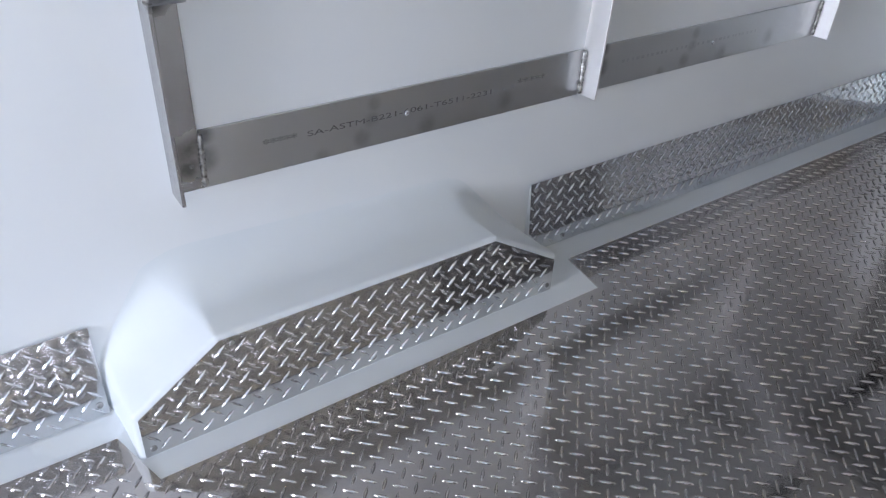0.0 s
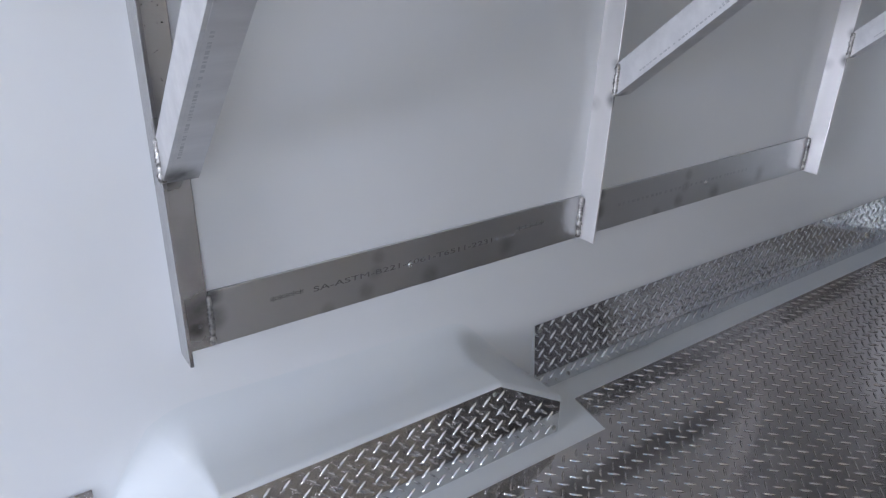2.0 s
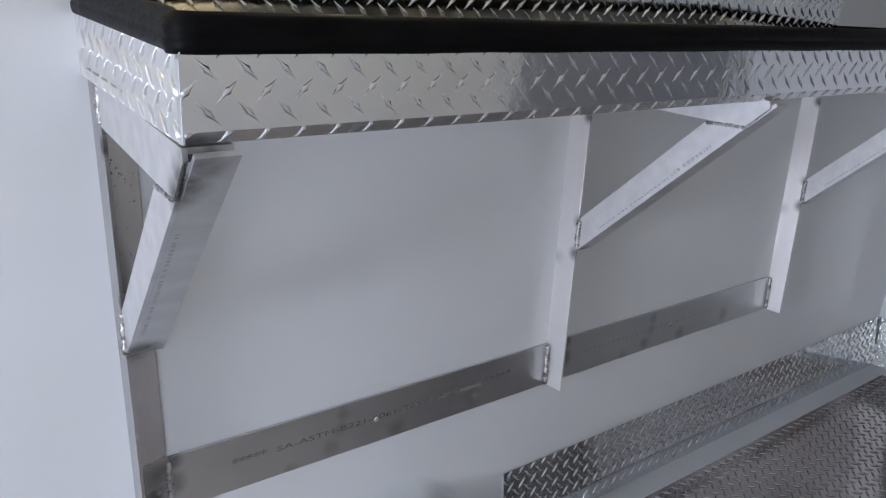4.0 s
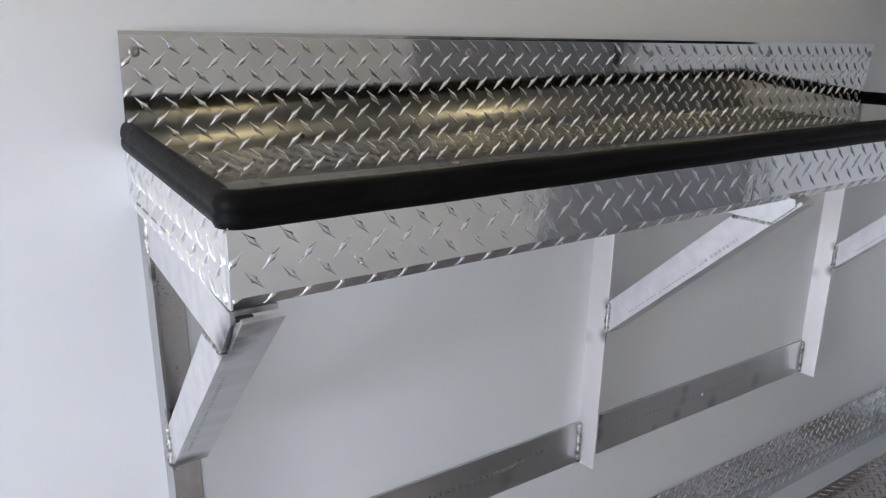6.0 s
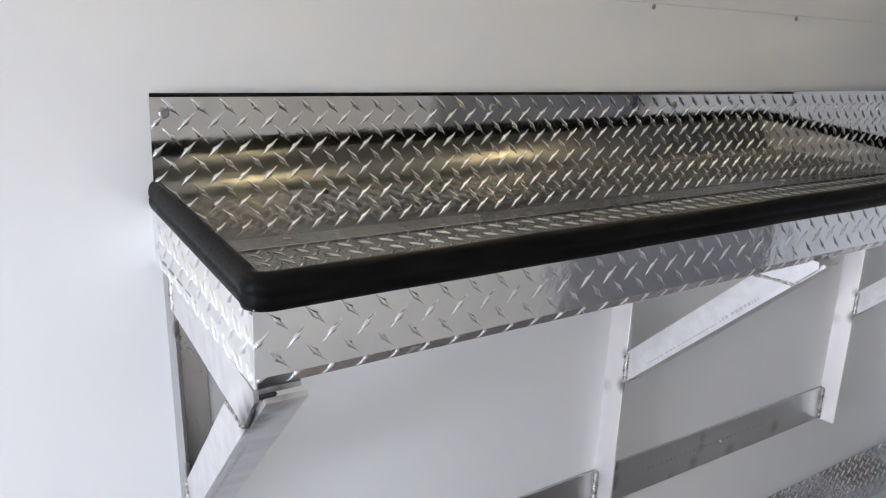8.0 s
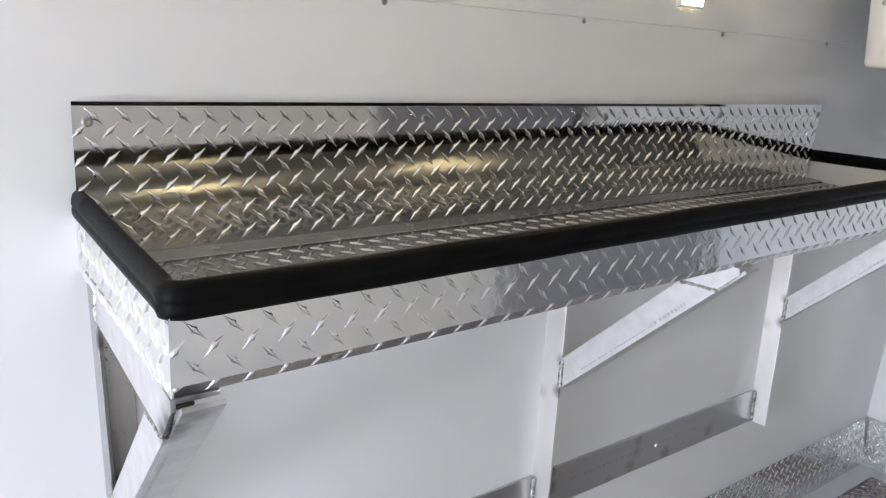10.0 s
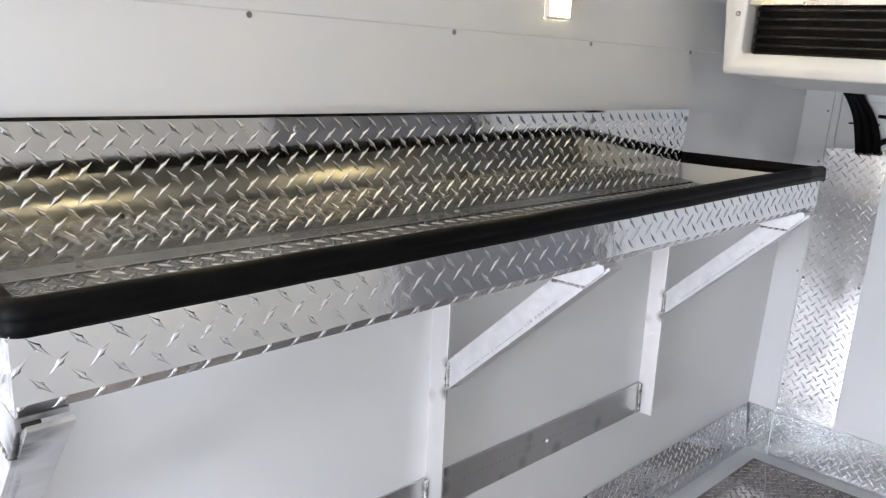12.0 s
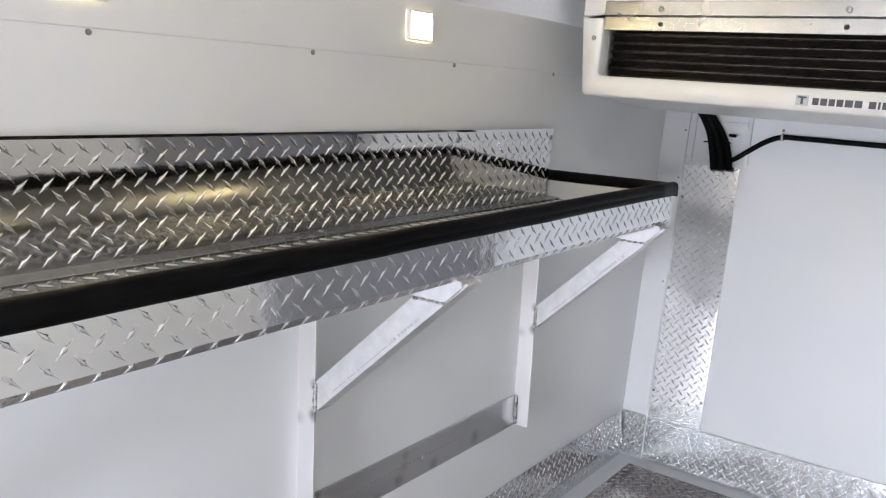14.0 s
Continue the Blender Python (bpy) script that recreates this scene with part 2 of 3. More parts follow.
def dome(bm, at, n, r=0.006, h=0.003):
    """A low pan head with a raised washer ring, looking along n."""
    m = Matrix.Translation(at) @ Vector(n).to_track_quat("Z", "Y").to_matrix().to_4x4()
    rings = [(1.0, 0.0), (0.98, 0.35), (0.72, 0.75), (0.4, 0.95), (0.22, 0.55)]
    loops = []
    for k, z in rings:
        loops.append([bm.verts.new(m @ Vector((k * r * math.cos(i * math.pi / 6), k * r * math.sin(i * math.pi / 6), z * h))) for i in range(12)])
    for a, b in zip(loops, loops[1:]):
        for i in range(12):
            f = bm.faces.new((a[i], a[(i + 1) % 12], b[(i + 1) % 12], b[i]))
            f.smooth = True
    bm.faces.new(loops[-1])
    return bm


def screw(at, n, parent, r=0.006, h=0.003, mat=None):
    return part("screw", dome(bmesh.new(), at, n, r, h), mat or M_SCREW, parent)


def tube(bm, pts, r, sides=12, flat=1.0):
    """A round bar along a line of points."""
    pts = [Vector(p) for p in pts]
    loops = []
    for i, p in enumerate(pts):
        d = (pts[min(i + 1, len(pts) - 1)] - pts[max(i - 1, 0)]).normalized()
        a = d.cross(Vector((0.3, 0.1, 1))).normalized()
        b = d.cross(a)
        rr = r[i] if isinstance(r, (list, tuple)) else r
        loops.append([bm.verts.new(p + rr * (math.cos(t) * a + flat * math.sin(t) * b)) for t in (2 * math.pi * k / sides for k in range(sides))])
    for a, b in zip(loops, loops[1:]):
        for k in range(sides):
            bm.faces.new((a[k], a[(k + 1) % sides], b[(k + 1) % sides], b[k])).smooth = True
    bm.faces.new(loops[0][::-1]), bm.faces.new(loops[-1])
    return bm


def smooth_line(pts, steps=8):
    """Catmull-Rom through the points."""
    p = [Vector(q) for q in pts]
    p = [2 * p[0] - p[1], *p, 2 * p[-1] - p[-2]]
    out = []
    for i in range(1, len(p) - 2):
        for k in range(steps):
            t = k / steps
            out.append(0.5 * (2 * p[i] + (p[i + 1] - p[i - 1]) * t + (2 * p[i - 1] - 5 * p[i] + 4 * p[i + 1] - p[i + 2]) * t * t + (3 * p[i] - p[i - 1] - 3 * p[i + 1] + p[i + 2]) * t ** 3))
    return out + [p[-2]]


def weld_bead(a, b, parent, r=0.0062, label=""):
    """A rippled bead from a to b."""
    a, b = Vector(a), Vector(b)
    k = max(6, int((b - a).length / 0.0035))
    rng = random.Random(int(1000 * (a.x + 3 * a.z)))
    pts = [a + (b - a) * i / k + Vector((rng.uniform(-1, 1), rng.uniform(-1, 1), rng.uniform(-1, 1))) * 0.0006 for i in range(k + 1)]
    rad = [r * (0.55 if i in (0, k) else (0.82 + 0.3 * (i % 2)) * rng.uniform(0.85, 1.15)) for i in range(k + 1)]
    return part("weld_bead", tube(bmesh.new(), pts, rad, 8), M_SOOT_SHADE if label else M_WELD, parent, label)


# One raised lozenge: two tips and five cross sections with bevelled flanks.
SHELF_CELL, FLOOR_CELL = 0.0391, 0.0352


def lozenge_shape(length, width, high, bevel, cuts):
    v = [(-1, 0, 0)]
    section = ((-1.0, 0.0), (-1.0 + 0.55 * bevel, 0.60), (-1.0 + bevel, 0.97), (0.0, 1.0), (1.0 - bevel, 0.97), (1.0 - 0.55 * bevel, 0.60), (1.0, 0.0))
    for s, w, h in cuts:
        v += [(s, a * w, b * h) for a, b in section]
    v.append((1, 0, 0))
    v = np.array(v, float) * (length / 2, width / 2, high)
    f = [(0, 2 + k, 1 + k) for k in range(6)]
    f += [(1 + 7 * s + k, 2 + 7 * s + k, 9 + 7 * s + k, 8 + 7 * s + k) for s in range(4) for k in range(6)]
    f += [(29 + k, 30 + k, 36) for k in range(6)]
    return v, f


# Waisted lozenges on the shelf (slimmer and softer on its lip), slim lens-shaped ones on floor and kick plates.
STAR_V, LOZ_F = lozenge_shape(0.0365, 0.0098, 0.0033, 0.40, ((-0.55, 0.27, 0.70), (-0.22, 0.62, 0.93), (0.0, 1.0, 1.0), (0.22, 0.62, 0.93), (0.55, 0.27, 0.70)))
LENS_V, LOZ_F = lozenge_shape(0.0305, 0.0060, 0.0033, 0.55, ((-0.62, 0.58, 0.72), (-0.3, 0.9, 0.94), (0.0, 1.0, 1.0), (0.3, 0.9, 0.94), (0.62, 0.58, 0.72)))

SLIM_V, LOZ_F = lozenge_shape(0.0365, 0.0080, 0.0021, 0.62, ((-0.55, 0.24, 0.66), (-0.22, 0.55, 0.92), (0.0, 1.0, 1.0), (0.22, 0.55, 0.92), (0.55, 0.24, 0.66)))
STUDS = {"star": (STAR_V, SHELF_CELL), "slim": (SLIM_V, SHELF_CELL), "lens": (LENS_V, FLOOR_CELL)}


def inside(poly, u, v):
    hit = False
    for (a, b), (c, d) in zip(poly, poly[1:] + poly[:1]):
        if (b > v) != (d > v) and u < (c - a) * (v - b) / (d - b) + a:
            hit = not hit
    return hit


def tread(name, origin, ud, vd, poly, mat, parent=None, thick=0.002, label="", phase=(0.0, 0.0), rect=True, loose=False, stud="star", twist=None, worn=None):
    """A tread plate: a thin slab with that outline in its own (u, v) plane, raised lozenges on its face. Its face looks along ud x vd."""
    o, ud, vd = np.array(origin, float), np.array(ud, float), np.array(vd, float)
    ud, vd = ud / np.linalg.norm(ud), vd / np.linalg.norm(vd)
    nd = np.cross(ud, vd)
    us, vs_ = [p[0] for p in poly], [p[1] for p in poly]
    u0, u1, v0, v1 = min(us), max(us), min(vs_), max(vs_)
    verts, faces, flat = [], [], 0
    k = len(poly)
    if twist:
        # The face of a twisted plate is a strip of columns.
        cols = np.linspace(u0, u1, 33)
        poly = [(u, v0) for u in cols] + [(u, v1) for u in cols[::-1]]
        k = len(poly)

    def lean(u, v):
        return twist[0] * (u - 0.5 * (u0 + u1)) * (v + twist[1]) if twist else 0.0
    for h in (0.0, -thick):
        verts += [o + ud * p + vd * q + nd * (h + lean(p, q)) for p, q in poly]
    if twist:
        faces += [(i, i + 1, k - 2 - i, k - 1 - i) for i in range(k // 2 - 1)]
        faces += [(2 * k - 1 - i, 2 * k - 2 - i, k + i + 1, k + i) for i in range(k // 2 - 1)]
    else:
        faces.append(tuple(range(k)))
        faces.append(tuple(range(2 * k - 1, k - 1, -1)))
    front = k // 2 - 1 if twist else 0
    # The cut edges have corners of their own, so that the face keeps its own shading.
    edge = len(verts)
    verts += verts[:2 * k]
    faces += [(edge + i, edge + i + k, edge + (i + 1) % k + k, edge + (i + 1) % k) for i in range(k)]
    flat = len(faces)
    shape, cell = STUDS[stud]
    s = math.sqrt(0.5)
    i0, i1 = int(u0 / (cell / 2)) - 2, int(u1 / (cell / 2)) + 3
    j0, j1 = int(v0 / (cell / 2)) - 2, int(v1 / (cell / 2)) + 3
    for j in range(j0, j1):
        for i in range(i0, i1):
            if (i + j) % 2:
                continue
            cu, cv = i * cell / 2 + phase[0], j * cell / 2 + phase[1]
            c = s * (1 if j % 2 else -1)
            pu = cu + shape[:, 0] * s - shape[:, 1] * c
            pv = cv + shape[:, 0] * c + shape[:, 1] * s
            high = shape[:, 2]
            if rect:
                if pu.max() < u0 + 0.002 or pu.min() > u1 - 0.002 or pv.max() < v0 + 0.002 or pv.min() > v1 - 0.002:
                    continue
                cut = (pu < u0) | (pu > u1) | (pv < v0) | (pv > v1)
                if cut.any() and not loose and not (u0 < cu < u1 and v0 < cv < v1):
                    continue
                pu, pv, high = np.clip(pu, u0, u1), np.clip(pv, v0, v1), np.where(cut, 0.0002, high)
            elif not all(inside(poly, pu[m], pv[m]) for m in (0, 15, 18, 21, 36)):
                continue
            base = len(verts)
            for a, b, h in zip(pu, pv, high):
                verts.append(o + ud * a + vd * b + nd * (h - 0.0001 + lean(a, b)))
            faces += [tuple(base + q for q in f) for f in LOZ_F]
    me = bpy.data.meshes.new(name)
    me.from_pydata([tuple(v) for v in verts], [], faces)
    me.materials.append(mat)
    if worn:
        # The raised lozenges take a brighter material than the plate.
        me.materials.append(worn)
        slot = np.ones(len(me.polygons), np.int32)
        slot[:flat] = 0
        me.polygons.foreach_set("material_index", slot)
    sm = np.ones(len(me.polygons), bool)
    sm[front:flat] = False
    me.polygons.foreach_set("use_smooth", sm)
    me.update()
    ob = new(name, me)
    if parent:
        ob.parent = parent
    if label:
        ob["label"] = label
    return ob


def rectpoly(w, h):
    return [(0, 0), (w, 0), (w, h), (0, h)]


def text_mesh(name, words, size, m, mat, parent, label=""):
    cu = bpy.data.curves.new(name, "FONT")
    cu.body, cu.size, cu.extrude = words, size, 0.0002
    ob = new(name + "_curve", cu)
    me = bpy.data.meshes.new_from_object(ob)
    bpy.data.objects.remove(ob)
    me.name = name
    me.materials.clear()
    me.materials.append(mat)
    out = new(name, me)
    out.matrix_basis = m
    out.parent = parent
    if label:
        out["label"] = label
    return out


def end_x(z):
    """The front bulkhead leans forward as it rises."""
    return 2.545 + 0.155 * z


# ---- structure ----
def build_structure():
    bm = box(bmesh.new(), REAR, 3.0, 0.0, 0.06, -0.06, 1.455)
    tagged(mesh_ob("wall_side", bm, M_WALL), "glossy white panel side wall of the van body", "wall", kind="structure")
    bm = bmesh.new()
    prism(bm, [(-0.0008, 1.4555), (0.0, 1.4551), (0.06, 1.4551), (0.06, 1.66), (-0.003, 1.60), (-0.0022, 1.4568)], "x", REAR, 3.0)
    tagged(mesh_ob("wall_upper", bm, M_WALL), "white upper wall panel above the screwed seam", "wall", kind="structure")
    bm = prism(bmesh.new(), [(-0.0035, 1.6005), (0.0, 1.70), (-0.20, 1.86), (-0.17, ROOF)], "x", REAR, 3.0)
    tagged(mesh_ob("wall_cove", bm, M_WALL), "white sloped cove between side wall and ceiling", "wall", kind="structure")
    bm = box(bmesh.new(), REAR, 3.0, FAR_SIDE, -0.1705, ROOF, ROOF + 0.06)
    tagged(mesh_ob("ceiling", bm, M_WALL), "white panel ceiling", "ceiling", kind="structure")
    bm = box(bmesh.new(), REAR, SIDE0, FAR_SIDE - 0.06, FAR_SIDE, -0.06, ROOF + 0.06)
    box(bm, SIDE1, 3.0, FAR_SIDE - 0.06, FAR_SIDE, -0.06, ROOF + 0.06)
    box(bm, SIDE0, SIDE1, FAR_SIDE - 0.06, FAR_SIDE, 1.58, ROOF + 0.06)
    tagged(mesh_ob("wall_opposite", bm, M_WALL), "plain white side wall across the van body", "wall", kind="structure")
    d = empty("side_door", (2.0, FAR_SIDE, 0.0), "grey-blue closed side door in the opposite wall", "door", kind="structure")
    part("door_panel", box(bmesh.new(), -0.56, 0.54, 0.003, 0.02, 0.4, 1.5, 0.004), M_DOOR, d)
    part("door_seal", box(bmesh.new(), -0.59, -0.563, 0.002, 0.026, 0.38, 1.52, 0.004), M_DOOR, d)
    part("door_seal", box(bmesh.new(), 0.543, 0.585, 0.002, 0.026, 0.38, 1.52, 0.004), M_RUBBER, d, "black rubber door seal")
    bm = prism(bmesh.new(), [(end_x(-0.06), -0.06), (end_x(-0.06) + 0.06, -0.06), (end_x(1.9) + 0.06, 1.9), (end_x(1.9), 1.9)], "y", FAR_SIDE - 0.06, 0.0)
    tagged(mesh_ob("wall_front", bm, M_BULK), "white leaning front bulkhead", "wall", kind="structure")
    # Unseen rear end, added to keep sky light off the upper walls; one opening.
    bm = box(bmesh.new(), REAR - 0.06, REAR, FAR_SIDE - 0.06, 0.06, 1.40, ROOF + 0.06)
    box(bm, REAR - 0.06, REAR, -0.66, 0.06, -0.06, 1.3995)
    tagged(mesh_ob("wall_rear_blocker", bm, M_WALL), "white rear wall, unseen, added to block high sky light", "wall", kind="structure")
    bm = box(bmesh.new(), REAR, 2.55, FAR_SIDE, 0.0, -0.06, 0.0)
    tagged(mesh_ob("floor", bm, M_LINER), "white moulded floor liner", "floor", kind="structure")
    # Ground outside the open doorway.
    bm = bmesh.new()
    vs = [bm.verts.new(p) for p in ((-400, -400, -0.65), (400, -400, -0.65), (400, 400, -0.65), (-400, 400, -0.65))]
    bm.faces.new(vs)
    tagged(mesh_ob("ground", bm, M_ASPHALT), "grey asphalt yard outside the doorway", "ground", kind="structure")


def build_floor_plate():
    poly = [(REAR, FAR_SIDE + 0.01), (2.47, FAR_SIDE + 0.01), (2.47, -0.087), (0.838, -0.089), (0.816, -0.208), (-0.147, -0.208), (-0.178, -0.088), (REAR, -0.085)]
    ob = tread("floor_plate", (0, 0, 0.004), (1, 0, 0), (0, 1, 0), poly, M_FLOOR, thick=0.0035, rect=False, stud="lens", phase=(0.0155, 0.0337))
    tagged(ob, "worn aluminium tread plate floor with a wheel arch cutout", "floor plate", kind="structure")


def kick(name, x0, x1, label, screws):
    """A kick plate on a white backing board along the foot of the side wall."""
    e = empty(name, (x0, 0, 0), label, "kick plate", "kick plates", "structure")
    w = x1 - x0
    tread("tread_strip", (0, -0.022, 0.003), (1, 0, 0), (0, 0.017, 0.173), rectpoly(w, 0.1738), M_SIDE, e, phase=(0.0018, 0.0109), stud="lens")
    part("backing_board", prism(bmesh.new(), [(0.0, 0.003), (-0.0195, 0.003), (-0.0032, 0.168), (0.0, 0.1685)], "x", 0.0005, w - 0.0005), M_LINER, e)
    for x, z in screws:
        screw((x - x0, -0.0224 + 0.098 * (z * 0.91 - 0.003), z * 0.91), (0, -1, 0.1), e)
    return e


def build_kicks():
    kick("kick_plate", REAR, -0.170, "bright tread plate kick strip beside the wheel arch", [(-0.187, 0.176), (-0.183, 0.028), (-0.55, 0.028), (-0.6, 0.176)])
    kick("kick_plate", 0.772, 2.545, "long bright tread plate kick strip along the side wall", [(0.786, 0.176), (1.415, 0.177), (2.05, 0.177), (1.39, 0.020), (0.88, 0.020), (1.97, 0.020)])


def round_outline(pts, radius, steps=7):
    """The open outline with each inner corner turned into an arc of that radius."""
    p = [Vector(q) for q in pts]
    out = [p[0]]
    for a, b, c in zip(p, p[1:], p[2:]):
        da, dc = (a - b), (c - b)
        half = 0.5 * da.angle(dc)
        cut = min(radius / math.tan(half), 0.45 * da.length, 0.45 * dc.length)
        s, e = b + da.normalized() * cut, b + dc.normalized() * cut
        for k in range(steps):
            t = k / (steps - 1)
            out.append((1 - t) ** 2 * s + 2 * t * (1 - t) * b + t * t * e)
    return out + [p[-1]]


def build_wheel_box():
    """The white moulded wheel arch with its tread plate face."""
    e = empty("wheel_arch_box", (0.28, -0.08, 0), "white moulded wheel arch with a tread plate face", "wheel arch", kind="structure")
    yf, edge, blend = -0.152, 0.011, 0.085
    pts = [(-0.160, 0.0), (-0.160, 0.090), (-0.013, 0.189), (0.555, 0.189), (0.730, 0.088), (0.730, 0.0)]
    # Rows of the shell from its rounded front edge back to the wall, into which it fades.
    rows = [(yf + edge * (1 - math.cos(a)), -edge * (1 - math.sin(a))) for a in np.linspace(0.0, math.pi / 2, 6)]
    rows += [(y, 0.0) for y in np.linspace(yf + 0.03, -blend, 3)]
    rows += [(-blend * (1 - math.sin(a)), blend * (1 - math.cos(a))) for a in np.linspace(0.12, math.pi / 2, 14)]
    bm = bmesh.new()
    grid = []
    for y, grow in rows:
        soft = (y - yf) / -yf
        line = round_outline(pts, 0.012 + 0.045 * soft)
        row = []
        for i, q in enumerate(line):
            d = (line[min(i + 1, len(line) - 1)] - line[max(i - 1, 0)]).normalized()
            k = min(max((q.y - 0.07) / 0.11, 0.0), 1.0)
            k = 1.0 if grow < 0 else 0.10 + 0.90 * k * k * (3 - 2 * k)
            if 0.5 < q.x and grow > 0:
                k *= max(0.15, 1.0 - (q.x - 0.5) / 0.16)
            row.append(bm.verts.new((q.x - d.y * grow * k - 0.28, min(y, 0.0008) + 0.08, max(q.y + d.x * grow * k, 0.0))))
        grid.append(row)
    for a, b in zip(grid, grid[1:]):
        for i in range(len(a) - 1):
            bm.faces.new((a[i], a[i + 1], b[i + 1], b[i])).smooth = True
    bm.faces.new(grid[0])
    bmesh.ops.recalc_face_normals(bm, faces=bm.faces[:])
    part("shell", bm, M_LINER, e)
    face = [(-0.152, 0.004), (0.720, 0.004), (0.720, 0.080), (0.550, 0.182), (-0.010, 0.182), (-0.152, 0.085)]
    tread("face_plate", (-0.28, yf - 0.0030 + 0.08, 0), (1, 0, 0), (0, 0.013, 1), face, M_FACE, e, rect=False, phase=(0.0055, 0.0024), stud="lens")
    for x in (-0.138, 0.272, 0.708):
        screw((x - 0.28, yf - 0.0025 + 0.08, 0.018), (0, -1, 0), e)
    for x in (0.01, 0.535):
        screw((x - 0.28, yf - 0.0015 + 0.08, 0.171), (0, -1, 0), e, 0.005)


def build_front_trim():
    """Tread plate along the foot of the bulkhead, the cover strip over the hoses, the corner strip."""
    lean = math.atan(0.155)
    up = (math.sin(lean), 0, math.cos(lean))
    e = empty("bulkhead_kick_plate", (2.54, -0.9, 0), "bright tread plate kick strip along the bulkhead", "kick plate", "kick plates", "structure")
    tread("tread_strip", (end_x(0.004) - 0.006 - 2.54, -0.004 + 0.9, 0.004), (0, -1, 0), up, rectpoly(0.098, 0.172), M_KICK, e, stud="lens")
    tread("tread_strip", (end_x(0.004) - 0.009 - 2.54, -0.108 + 0.9, 0.004), (0, -1, 0), up, rectpoly(-0.113 - FAR_SIDE, 0.172), M_KICK, e, phase=(0.005, 0.0), stud="lens")
    screw((end_x(0.16) - 0.007 - 2.54, -0.93 + 0.9, 0.16), (-1, 0, 0.15), e)

    c = empty("hose_cover_plate", (end_x(0.18), -0.21, 0.18), "tall bright tread plate cover strip on the bulkhead", "cover plate")
    ln = (1.155 - 0.178) / math.cos(lean)
    tread("face_plate", (-0.0085, 0.102, -0.004), (0, -1, 0), up, rectpoly(0.206, ln), M_COVER, c, thick=0.008, phase=(0.005, 0.016), stud="lens")
    for z in (0.1, 0.5, 0.85):
        for y in (0.094, -0.096):
            screw((-0.0095 + 0.155 * z, y, z), (-1, 0, 0.15), c, 0.005)

    bm = prism(bmesh.new(), [(end_x(0.178) - 0.008, 0.178), (end_x(0.178), 0.178), (end_x(1.5), 1.5), (end_x(1.5) - 0.008, 1.5)], "y", -0.102, -0.001)
    s = tagged(mesh_ob("corner_strip", bm, M_WALL), "white corner trim strip between bulkhead and side wall", "trim", kind="structure")
    for z in (0.7, 1.1, 1.28):
        screw((end_x(z) - 0.009, -0.09, z), (-1, 0, 0.15), s, 0.004, 0.002)
    # Shallow white channel in which the hoses rise above the cover.
    ch = empty("hose_channel", (end_x(1.15), -0.21, 1.15), "white shallow wall channel above the cover plate", "channel", kind="structure")
    for y0, y1, out in ((0.080, 0.100, 0.012), (-0.128, -0.112, 0.012)):
        bm = prism(bmesh.new(), [(-out, 0.0), (0.0, 0.0), (0.155 * 0.3, 0.3), (0.155 * 0.3 - out, 0.3)], "y", y0, y1, 0.003)
        part("channel_lip", bm, M_WALL, ch)
    bm = prism(bmesh.new(), [(0.155 * 0.15 - 0.012, 0.15), (0.155 * 0.15, 0.15), (0.155 * 0.166, 0.166), (0.155 * 0.166 - 0.012, 0.166)], "y", -0.1115, 0.0795, 0.003)
    part("channel_lip", bm, M_WALL, ch)


def build_hoses():
    x = end_x(1.2) - 0.028
    e = empty("hose_bundle", (x, -0.24, 1.14), "black insulated hose bundle rising to the cooling unit", "hose")
    for k, (dy, r) in enumerate(((0.026, 0.0155), (-0.002, 0.018), (-0.029, 0.0115))):
        pts = smooth_line([(0.0, dy - 0.012, 0.0), (0.012, dy + 0.004, 0.07), (0.02, dy * 0.8 + 0.026, 0.13), (0.015, dy * 0.6 + 0.055, 0.185), (0.0, dy * 0.6 + 0.08, 0.23)])
        part("hose", tube(bmesh.new(), pts, r, 14), M_RUBBER, e)
    part("cable_tie", tube(bmesh.new(), [(0.012, 0.018 + 0.05 * math.cos(t), 0.10 + 0.002 * math.sin(3 * t)) for t in np.linspace(0.1, 3.0, 10)], 0.003, 8), M_RUBBER, e, "narrow grey cable tie")
    part("tie_tail", tube(bmesh.new(), [(0.0, -0.03, 0.13), (-0.012, -0.055, 0.128)], 0.006, 8), M_RUBBER, e)
    g = empty("drain_hose", (end_x(1.25), -0.5, 1.25), "black drain hose clipped along the bulkhead", "hose")
    pts = smooth_line([(-0.03, 0.245, -0.085), (-0.02, 0.20, -0.06), (-0.014, 0.12, -0.005), (-0.012, 0.06, 0.02), (-0.012, 0.0, 0.02), (-0.012, -0.2, 0.012), (-0.012, -0.5, 0.0), (-0.012, -1.0, -0.02)])
    part("hose", tube(bmesh.new(), pts, 0.0095, 12), M_RUBBER, g)
    bm = box(bmesh.new(), -0.024, -0.004, 0.048, 0.058, 0.008, 0.034, 0.003)
    part("clip", bm, M_SCREW, g, "small metal hose clip")
    screw((-0.01, 0.053, 0.044), (-1, 0, 0), g, 0.005)


